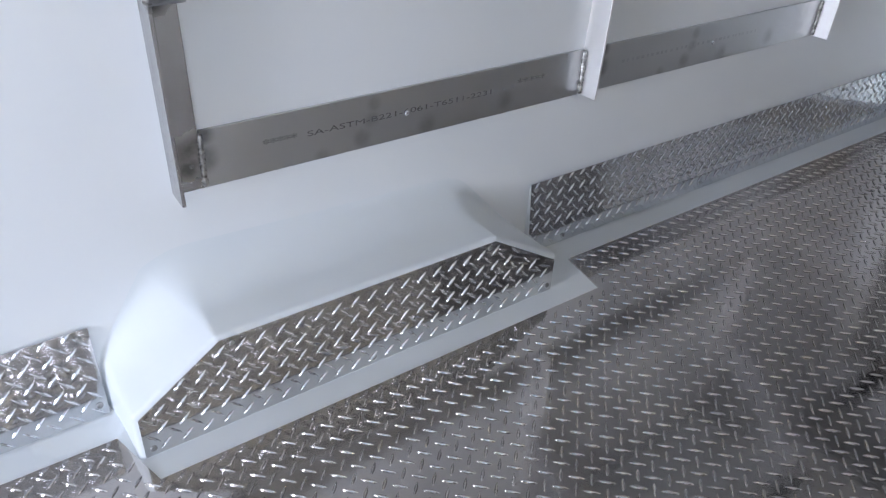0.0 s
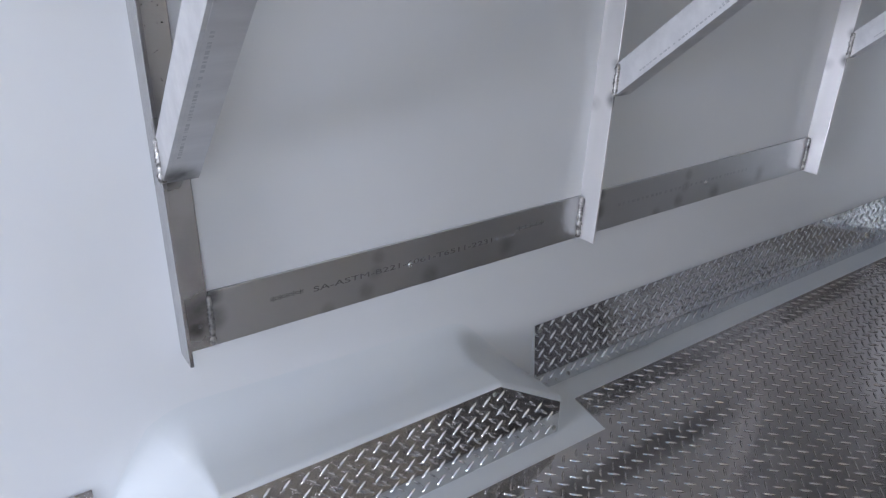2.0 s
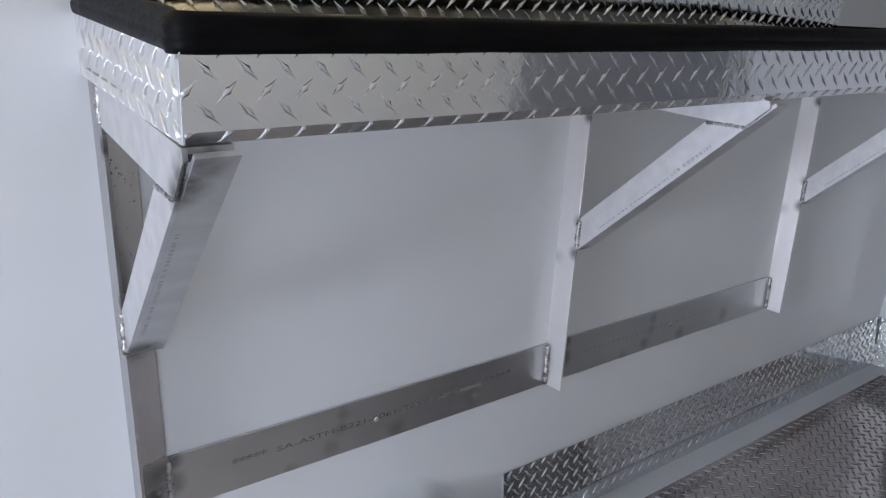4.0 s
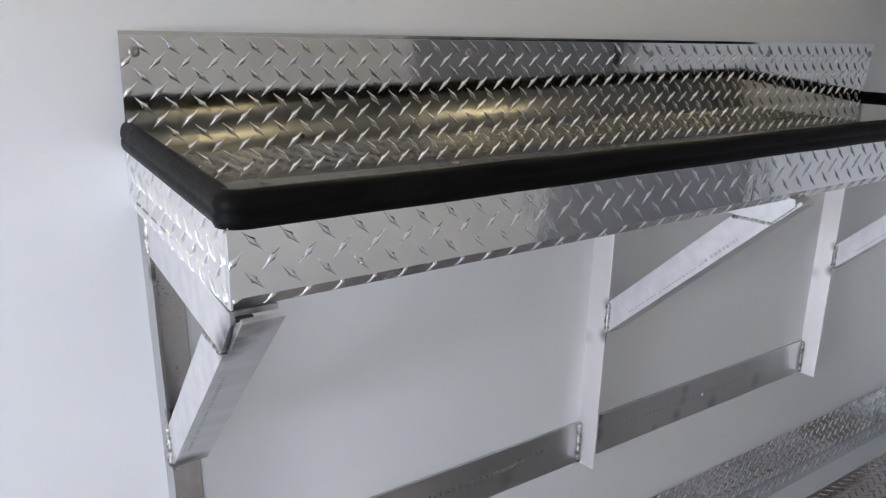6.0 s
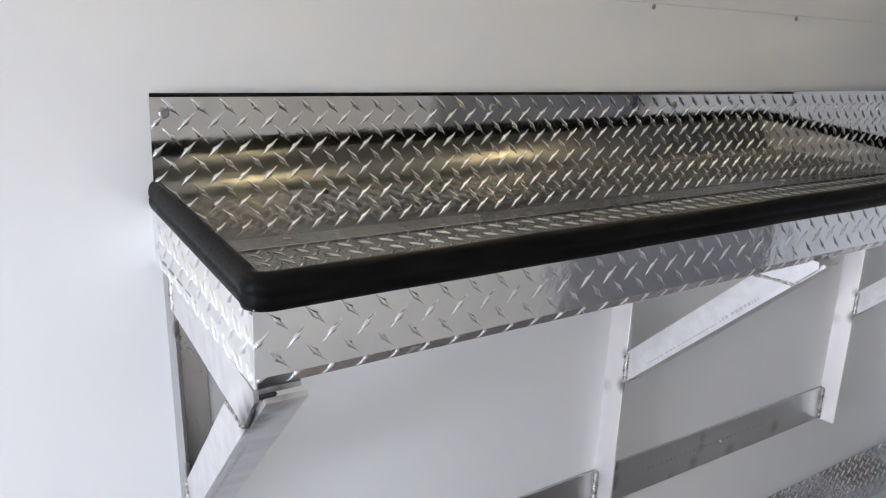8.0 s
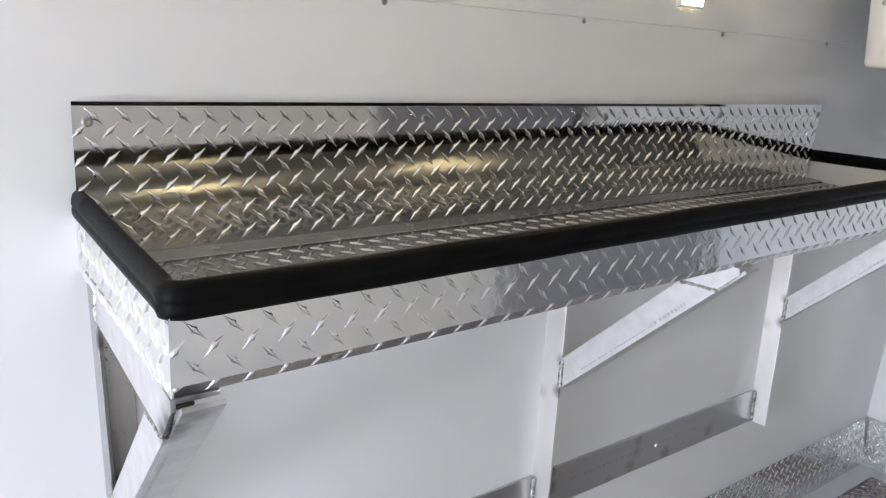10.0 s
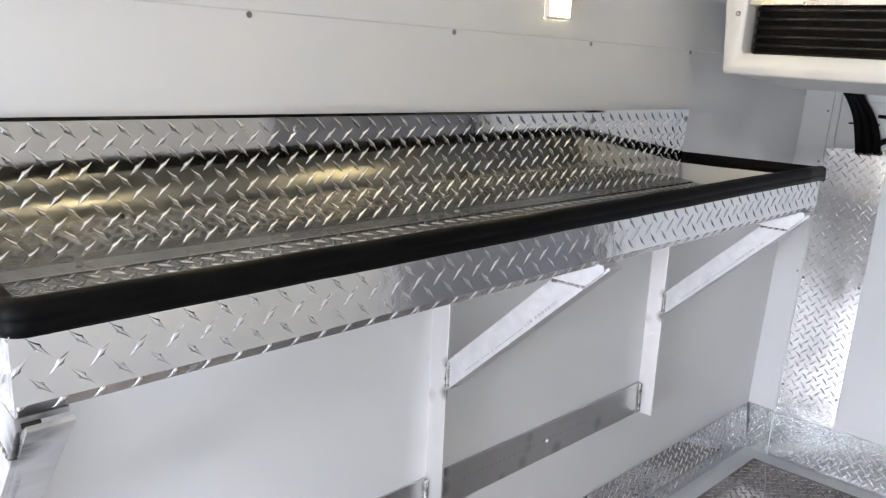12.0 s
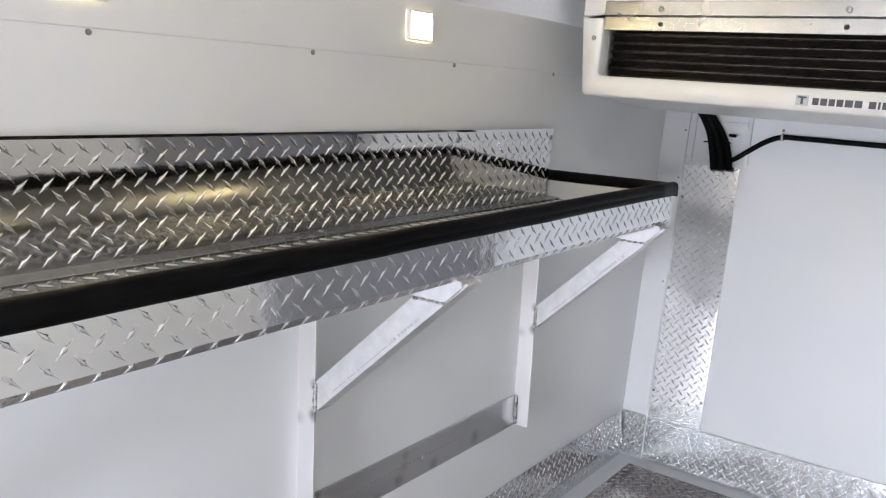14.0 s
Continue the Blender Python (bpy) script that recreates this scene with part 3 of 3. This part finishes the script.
# ---- shelf and its brackets ----
def bracket(x, lift, label, lean, turn, slope_up, reach, top, deep, foot):
    """A welded bracket of aluminium angle: upright, arm, brace."""
    e = empty("shelf_bracket", (x, 0, 0.37), label, "bracket", "shelf brackets")
    L, T = 0.0508, 0.006
    zt = top - 0.37
    zb = zt - deep
    rise = slope_up * 0.345
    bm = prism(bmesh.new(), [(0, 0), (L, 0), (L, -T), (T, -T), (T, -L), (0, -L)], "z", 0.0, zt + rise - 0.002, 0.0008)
    part("upright", bm, M_ALU_V if lift else M_ALU_SHADED, e)
    za = foot - 0.37
    tip = 0.365 + reach
    slope = (tip - L) / (zb - za)
    zw = za + 0.0687
    bm = prism(bmesh.new(), [(-L, zb + rise), (-L, zt + rise), (-0.398 - reach, zt), (-0.4 - reach, zt - 0.012), (-0.360 - reach, zb)], "x", 0.0, T, 0.0006)
    prism(bm, [(-0.398 - reach, zt), (-0.008, zt + slope_up * 0.39), (-0.008, zt + slope_up * 0.39 - T), (-0.398 - reach, zt - T)], "x", T, L, 0.0006)
    part("arm", bm, M_ALU if lift else M_ALU_TIP, e)
    yb = -L - (zb - zw) * slope
    bm = prism(bmesh.new(), [(-L - 0.001, za), (-L - 0.001, zw), (yb, zb + 0.002), (-tip, zb)], "x", 0.0002, T, 0.0006)
    d = Vector((0, -tip + L, zb - za)).normalized()
    nrm = Vector((0, d.z, -d.y))
    a, b = Vector((0, -L - 0.001, za)), Vector((0, -tip, zb))
    b2 = b + d * ((zt - 0.0072 - zb) / d.z)
    q = [a, b2, b2 + nrm * T, a + nrm * T]
    prism(bm, [(v.y, v.z) for v in q], "x", T, L, 0.0006)
    part("brace", bm, M_ALU if lift else M_ALU_TIP, e)
    weld_bead((0.001, -L - 0.002, za + 0.002), (0.001, -L - 0.002, zw - 0.002), e)
    weld_bead((0.002, -L - 0.001, zb + rise + 0.002), (0.002, -L - 0.001, zt + rise - 0.004), e)
    weld_bead((0.001, yb, zb), (0.001, 0.003 - tip, zb), e, 0.0030)
    weld_bead((T * 0.5, -tip - 0.001, zb + 0.004), (T * 0.5, -tip - 0.033, zt - 0.012), e, 0.0014 if lift else 0.0024, "" if lift else "sooty weld bead")
    if not lift:
        # Dark block in the slit: weld soot and the gap's shade together.
        bm = prism(bmesh.new(), [(-tip - 0.031, zt - 0.013), (-tip - 0.037, zt - T - 0.0005), (-tip - 0.030, zt - T - 0.0005), (-tip - 0.025, zt - 0.015)], "x", T + 0.0005, 0.024, 0.0008)
        part("soot_and_gap_shade", bm, M_SOOT_SHADE, e, "black filler for burnt weld residue and the gap's shade")
    e.rotation_euler = (0, radians(lean), radians(turn))
    # Ink marks that cannot be read, along the brace.
    mid = (a + b) / 2
    rng = random.Random(int(x * 100) + 7)
    s = -0.14
    while s < 0.15:
        w = rng.uniform(0.003, 0.009)
        hgt = (0.006 if s > 0.06 else 0.003) if lift else 0.005
        bm = bmesh.new()
        if lift:
            pts = [(mid + d * (s + u) + nrm * (0.008 + v)) for u, v in ((0, 0), (w, 0), (w, hgt), (0, hgt))]
            bm.faces.new([bm.verts.new((-0.0004, p.y, p.z)) for p in pts])
        else:
            pts = [(mid + d * (s + u) - nrm * 0.0004, v) for u, v in ((0, 0.011), (w, 0.011), (w, 0.011 + hgt), (0, 0.011 + hgt))]
            bm.faces.new([bm.verts.new((v, p.y, p.z)) for p, v in pts])
        part("ink_mark", bm, M_FAINT, e)
        s += w + rng.choice((0.002, 0.003, 0.003, 0.008))
    screw((0.034, -T, 0.042), (0, -1, 0), e, 0.004, 0.002)
    return e


BX = (-0.003, 0.876, 1.760)


def flat_bar(x0, x1, label, words):
    e = empty("flat_bar", (x0, 0, 0.37), label, "flat bar", "flat bars")
    bm = box(bmesh.new(), 0.0, x1 - x0, -0.0065, -0.0005, 0.0, 0.0985, 0.0008)
    part("bar", bm, M_BAR, e)
    screw(((x1 - x0) * 0.465, -0.0065, 0.048), (0, -1, 0), e, 0.006, 0.003, M_DULL)
    weld_bead((0.0, -0.0062, 0.003), (0.0, -0.0062, 0.094), e, 0.0055)
    weld_bead((x1 - x0 - 0.002, -0.009, 0.002), (x1 - x0 - 0.002, -0.009, 0.096), e, 0.0055)
    if words:
        for at, wide, z, high, text in ((0.102, 0.062, 0.044, 0.022, "*****"), (0.182, 0.398, 0.0475, 0.0140, "SA-ASTM-B221-6061-T6511-2231"), (0.646, 0.075, 0.050, 0.022, "*****")):
            m = Matrix.Translation((at, -0.0068, z)) @ pose(0, 0, 0, 90, 0, 0)
            ob = text_mesh("ink_print", text, high, m, M_PRINT, e)
            ob.matrix_basis = m @ Matrix.Diagonal((wide / ob.dimensions.x, 1, 1, 1))
    rng = random.Random(5 if words else 9)
    s = 0.588 if words else 0.07
    while s < (0.635 if words else 0.56):
        w = rng.uniform(0.005, 0.012)
        bm = bmesh.new()
        bm.faces.new([bm.verts.new((s + u, -0.0068, 0.049 + v)) for u, v in ((0, 0), (w, 0), (w, 0.007), (0, 0.007))])
        part("ink_mark", bm, M_FAINT, e)
        s += w + rng.uniform(0.005, 0.012)
    return e


def build_brackets():
    shapes = ((-1.1, -2.2, 0.085, 0.0, 1.024, 0.057, 0.675), (1.6, 4.0, 0.055, 0.012, 1.037, 0.0475, 0.692), (1.7, 3.0, 0.055, 0.012, 1.045, 0.0508, 0.690))
    for k, (x, shape) in enumerate(zip(BX, shapes)):
        b = bracket(x, k, "welded aluminium angle bracket under the tread plate shelf", *shape)
        if not k:
            build_specks(b)
    flat_bar(BX[0] + 0.0512, BX[1] - 0.0003, "dull aluminium flat bar with printed mill marks, welded between brackets", True)
    flat_bar(BX[1] + 0.0512, BX[2] - 0.0003, "dull aluminium flat bar with faint mill marks, welded between brackets", False)


SX0, SX1, SY = -0.030, 1.884, -0.404
RISE = 0.0105


def build_shelf():
    e = empty("wall_shelf", (0, 0, 1.026), "bright tread plate wall shelf tray with black rubber edge", "shelf")
    ax = (1, 0, RISE)
    w = (SX1 - SX0)
    tread("front_lip", (SX0, SY, 0.012), ax, (0, 0, 1), rectpoly(w, 0.083), M_LIP, e, phase=(0.0241, 0.0168), stud="slim")
    tread("lip_hem", (SX0, SY + 0.0047, 0.0005), ax, (0, -0.0045, 0.0115), rectpoly(w, 0.0123), M_HEM, e, phase=(0.0241, 0.0291), loose=True, stud="slim")
    tread("end_panel", (SX0 + 0.006, -0.001, 0.032), (-0.006, -0.403, -0.032), (0, 0, 1), rectpoly(-SY - 0.009, 0.084), M_END, e, phase=(0.0, 0.01))
    part("corner_seam", box(bmesh.new(), SX0 - 0.0006, SX0 + 0.002, SY + 0.0004, SY + 0.011, 0.001, 0.078, 0.0004), M_TREAD, e)
    tread("end_panel", (SX1, SY + 0.003, 0.018), (0, 0.40, 0.006), (0, 0, 1), rectpoly(-SY - 0.004, 0.090), M_END, e, phase=(0.0, 0.01))
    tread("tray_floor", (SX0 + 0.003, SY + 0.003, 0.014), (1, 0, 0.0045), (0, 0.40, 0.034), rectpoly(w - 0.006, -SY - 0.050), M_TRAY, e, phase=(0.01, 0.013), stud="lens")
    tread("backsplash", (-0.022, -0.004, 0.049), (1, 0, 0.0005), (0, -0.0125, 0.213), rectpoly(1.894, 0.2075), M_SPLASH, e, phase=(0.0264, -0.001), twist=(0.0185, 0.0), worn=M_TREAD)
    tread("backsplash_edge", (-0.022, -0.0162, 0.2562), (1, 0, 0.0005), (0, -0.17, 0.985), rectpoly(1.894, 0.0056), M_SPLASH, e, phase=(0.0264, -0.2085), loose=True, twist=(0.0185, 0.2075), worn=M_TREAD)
    # White sheet added over the metal end: its bright gleam is put into colour.
    bm = box(bmesh.new(), SX1 - 0.0046, SX1 - 0.0026, SY + 0.010, -0.010, 0.022, 0.104)
    part("end_gleam_sheet", bm, M_END_IN, e, "smooth white sheet added for the bright gleam inside the end")
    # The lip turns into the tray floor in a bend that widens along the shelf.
    # Out of view: its radii are set to place the lamp glows in the backsplash.
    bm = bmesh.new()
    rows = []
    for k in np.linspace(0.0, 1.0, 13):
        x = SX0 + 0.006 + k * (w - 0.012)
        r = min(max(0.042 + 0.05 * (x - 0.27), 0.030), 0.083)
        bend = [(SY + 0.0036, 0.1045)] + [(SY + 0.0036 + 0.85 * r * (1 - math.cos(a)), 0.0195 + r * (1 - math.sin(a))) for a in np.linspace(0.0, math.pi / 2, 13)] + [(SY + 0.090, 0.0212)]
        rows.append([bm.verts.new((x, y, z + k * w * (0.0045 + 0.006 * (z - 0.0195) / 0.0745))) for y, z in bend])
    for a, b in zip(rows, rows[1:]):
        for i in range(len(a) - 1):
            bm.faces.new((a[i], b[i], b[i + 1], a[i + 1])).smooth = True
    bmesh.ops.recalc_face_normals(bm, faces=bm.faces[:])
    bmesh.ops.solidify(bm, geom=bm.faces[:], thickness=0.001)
    part("lip_bend", bm, M_BACK, e, "smooth inner bend of the front lip, curved to place lamp glows")
    # Unseen board, added so the tray's underside mirrors light in the floor.
    bm = box(bmesh.new(), SX0 + 0.09, SX1 - 0.006, SY + 0.012, -0.012, 0.005, 0.011)
    for v in bm.verts:
        v.co.z += 0.085 * (v.co.y - SY) + 0.0045 * (v.co.x - SX0)
    part("bounce_board", bm, M_LINER, e, "pale board added under the tray to lighten floor reflections")
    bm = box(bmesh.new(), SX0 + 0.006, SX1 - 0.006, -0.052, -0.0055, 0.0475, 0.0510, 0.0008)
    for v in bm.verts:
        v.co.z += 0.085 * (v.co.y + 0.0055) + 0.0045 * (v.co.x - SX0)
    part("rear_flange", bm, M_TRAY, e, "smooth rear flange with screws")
    for x in (0.0, 0.54, 1.0, 1.406, 1.862):
        screw((x if x else -0.004, -0.0148 - 0.0035 * (x - 0.92), 0.236), (0, -1, 0), e, 0.0075, 0.0035)
    for x in (0.16, 0.509, 0.931, 1.4):
        screw((x, -0.024, 0.0495 + 0.0045 * x), (0, 0, 1), e, 0.006, 0.003)
    part("rivet_hole", dome(bmesh.new(), (0.232, -0.0085, 0.112), (0, -1, 0), 0.004, 0.001), M_DARK, e)
    build_rim(e)


def build_rim(e):
    """Black rubber edging: one length over the near end and the front lip, a second over the far end."""
    prof = [(0.010, -0.0165), (0.0125, -0.010), (0.0125, -0.004), (0.0108, -0.0015), (0.0125, 0.001), (0.0125, 0.007), (0.010, 0.015), (0.004, 0.0205), (-0.004, 0.0205), (-0.010, 0.016), (-0.0125, 0.006), (-0.0118, 0.0), (-0.010, -0.006), (-0.006, -0.008), (0.002, -0.0160)]
    zc = 0.098

    def sweep(line, thick):
        bm = bmesh.new()
        loops = []
        for i, p in enumerate(line):
            d = (line[min(i + 1, len(line) - 1)] - line[max(i - 1, 0)]).normalized()
            nrm = Vector((d.y, -d.x, 0)).normalized()
            loops.append([bm.verts.new(p + nrm * a * thick + Vector((0, 0, b))) for a, b in prof])
        for a, b in zip(loops, loops[1:]):
            for i in range(len(prof)):
                bm.faces.new((a[i], b[i], b[(i + 1) % len(prof)], a[(i + 1) % len(prof)])).smooth = True
        bm.faces.new(loops[0]), bm.faces.new(loops[-1][::-1])
        bmesh.ops.recalc_face_normals(bm, faces=bm.faces[:])
        return bm
    rng = random.Random(3)
    turn = 0.016
    line = [Vector((SX0 + 0.004 + 0.008 * (1 + y / 0.40), y, zc + 0.026 * (1 + y / 0.40) + 0.001)) for y in np.linspace(-0.002, SY + turn + 0.012, 8)]
    for a in np.linspace(0.0, math.pi / 2, 9):
        line.append(Vector((SX0 + 0.003 + turn * (1 - math.cos(a)), SY + turn * (1 - math.sin(a)), zc)))
    for x in np.linspace(SX0 + 0.05, SX1, 20):
        line.append(Vector((x, SY + rng.uniform(-0.001, 0.001), zc + 0.009 * (x - SX0) + rng.uniform(-0.0007, 0.0007))))
    part("edge_trim", sweep(line, 0.84), M_RUBBER, e, "black rubber edge trim")
    line = [Vector((SX1, y, zc + 0.0135 + 0.006 * (1 + y / 0.40))) for y in np.linspace(SY - 0.010, -0.004, 10)]
    part("edge_trim", sweep(line, 0.84), M_RUBBER, e, "black rubber edge trim")


# ---- cooling unit, lamps, fasteners ----
def rounded(ys, zs, radii, steps=5):
    """A rectangle's outline with rounded corners: the lower two and the upper two have radii of their own."""
    out = []
    for y, z, r, a0, sy, sz in ((ys[0], zs[0], radii[0], 180, 1, 1), (ys[1], zs[0], radii[0], 270, -1, 1), (ys[1], zs[1], radii[1], 0, -1, -1), (ys[0], zs[1], radii[1], 90, 1, -1)):
        for k in range(steps):
            a = radians(a0 + 90 * k / (steps - 1))
            out.append((y + sy * r + r * math.cos(a), z + sz * r + r * math.sin(a)))
    return out


def build_cooler():
    e = empty("cooling_unit", (1.80, -0.145, 1.39), "white ceiling cooling unit with dark coil grille and trim strip", "cooling unit")
    e.rotation_euler = (radians(2.8), 0, 0)
    W, D, Z1, Z2, H = -1.10, 0.5, 0.055, 0.182, 0.385
    # Front bezel round the opening, rounded bottom corner.
    outer = rounded((W, 0.0), (0.0, 0.213), (0.012, 0.004))
    inner = rounded((W + 0.05, -0.046), (Z1, 0.215), (0.014, 0.0005))
    bm = bmesh.new()
    ring = []
    for x, loop, pull in ((0.03, outer, 0.0), (0.006, outer, 0.0), (0.0, outer, 0.006), (0.0, inner, -0.003), (0.004, inner, 0.0), (0.05, inner, 0.0)):
        cy, cz = W / 2, 0.11
        ring.append([bm.verts.new((x, y + (pull if y < cy else -pull + (0.021 * z / 0.213 if loop is outer else 0.0)), z + (pull if z < cz else -pull))) for y, z in loop])
    for a, b in zip(ring, ring[1:]):
        for i in range(len(a)):
            bm.faces.new((a[i], b[i], b[(i + 1) % len(a)], a[(i + 1) % len(a)])).smooth = True
    bmesh.ops.recalc_face_normals(bm, faces=bm.faces[:])
    part("front_bezel", bm, M_PLASTIC, e)
    bm = prism(bmesh.new(), [(0.03, 0.004), (0.03, 0.04), (D, 0.04), (D, -0.030), (0.40, -0.034)], "y", W + 0.003, -0.003, 0.006)
    part("drain_pan", bm, M_PLASTIC, e)
    bm = box(bmesh.new(), 0.003, D, W + 0.004, 0.020, 0.2142, H, 0.004, 3)
    part("upper_cover", bm, M_PLASTIC, e)
    for y in (-0.012, W + 0.012):
        bm = box(bmesh.new(), 0.03, D, y - 0.008, y + 0.008, 0.04, 0.217)
        part("side_panel", bm, M_PLASTIC, e)
    bm = box(bmesh.new(), 0.07, 0.09, W + 0.05, -0.048, 0.04, 0.217)
    part("coil_back", bm, M_COIL, e, "black finned coil")
    for k in range(6):
        z = Z1 + 0.002 + k * 0.0225
        pts = [(0.055, y, z) for y in np.linspace(W + 0.05, -0.052, 12)]
        part("coil_tube", tube(bmesh.new(), pts, 0.0042, 10), M_TUBE, e)
    for z0, z1, dx in ((0.176, 0.2125, 0.002), (0.2145, 0.252, 0.006)):
        bm = box(bmesh.new(), -dx, 0.0025, W + 0.02, -0.05, z0, z1, 0.0015)
        part("trim_strip", bm, M_STEEL, e, "brushed metal trim strip")
    for y in (-0.211, -0.655, -1.0):
        screw((-0.003, y, 0.193), (-1, 0, 0), e, 0.006, 0.003, M_DARK)
        screw((-0.0065, y, 0.230), (-1, 0, 0), e, 0.007)
    screw((0.0, -0.022, 0.155), (-1, 0, 0), e, 0.007)
    # Badge and lettering as plain shapes.
    bm = box(bmesh.new(), -0.0012, 0.002, -0.600, -0.572, 0.014, 0.038)
    part("badge", bm, M_BADGE, e, "small pale blue square badge")
    bm = box(bmesh.new(), -0.0018, 0.002, -0.596, -0.576, 0.031, 0.035)
    box(bm, -0.0018, 0.002, -0.589, -0.583, 0.017, 0.031)
    part("badge_mark", bm, M_LOGO, e)
    y = -0.609
    for w in (0.0135, 0.0145, 0.0128, 0.0138, 0.0165, 0.0155, 0.0, 0.0145, 0.005, 0.0150, 0.0155):
        if w:
            bm = box(bmesh.new(), -0.0016, 0.002, y - w, y, 0.017, 0.033, 0.0)
            part("letter_bar", bm, M_LOGO, e)
        y -= (w or 0.006) + 0.0038


def lamp(x, y, z, face, label):
    e = empty("wall_lamp", (x, y, z), label, "lamp", "wall lamps")
    f = face
    bm = bmesh.new()
    for x0, x1, z0, z1 in ((-0.042, -0.0365, -0.034, 0.034), (0.0365, 0.042, -0.034, 0.034), (-0.0362, 0.0362, -0.034, -0.0285), (-0.0362, 0.0362, 0.0285, 0.034)):
        box(bm, x0, x1, min(0, 0.013 * f), max(0, 0.013 * f), z0, z1, 0.0015)
    part("housing", bm, M_PLASTIC, e)
    bm = box(bmesh.new(), -0.036, 0.036, min(0.001 * f, 0.012 * f), max(0.001 * f, 0.012 * f), -0.028, 0.028, 0.002)
    part("lens", bm, M_LENS, e, "glowing warm white lens")


def build_lamps():
    # The lamp at -0.37 is unseen, added at the spacing of the other two.
    for x in (-0.37, 0.446, 1.254):
        lamp(x, -0.0035, 1.531, -1, "small square lit wall lamp above the seam")


def build_specks(e):
    """Small burnt specks on the wall flange of the first bracket."""
    rng = random.Random(12)
    for k in range(26):
        at = (rng.uniform(0.014, 0.044), -0.0061, (0.545 if k < 18 else 0.46) + rng.uniform(-0.035, 0.03))
        part("burn_speck", dome(bmesh.new(), at, (0, -1, 0), rng.uniform(0.0005, 0.0012), 0.0004), M_DARK, e)


def build_seam_screws():
    e = empty("seam_screw_row", (0, 0, 1.449), "row of small screws along the wall seam", "screws", kind="structure")
    for x in (-0.01, 0.461, 0.93, 1.401, 1.885, 2.36):
        screw((x, 0.0, 0.0), (0, -1, 0), e, 0.0055, 0.003)


build_structure()
build_wheel_box()
build_front_trim()
build_hoses()
build_brackets()
build_shelf()
build_cooler()
build_lamps()
build_seam_screws()
build_kicks()
build_floor_plate()
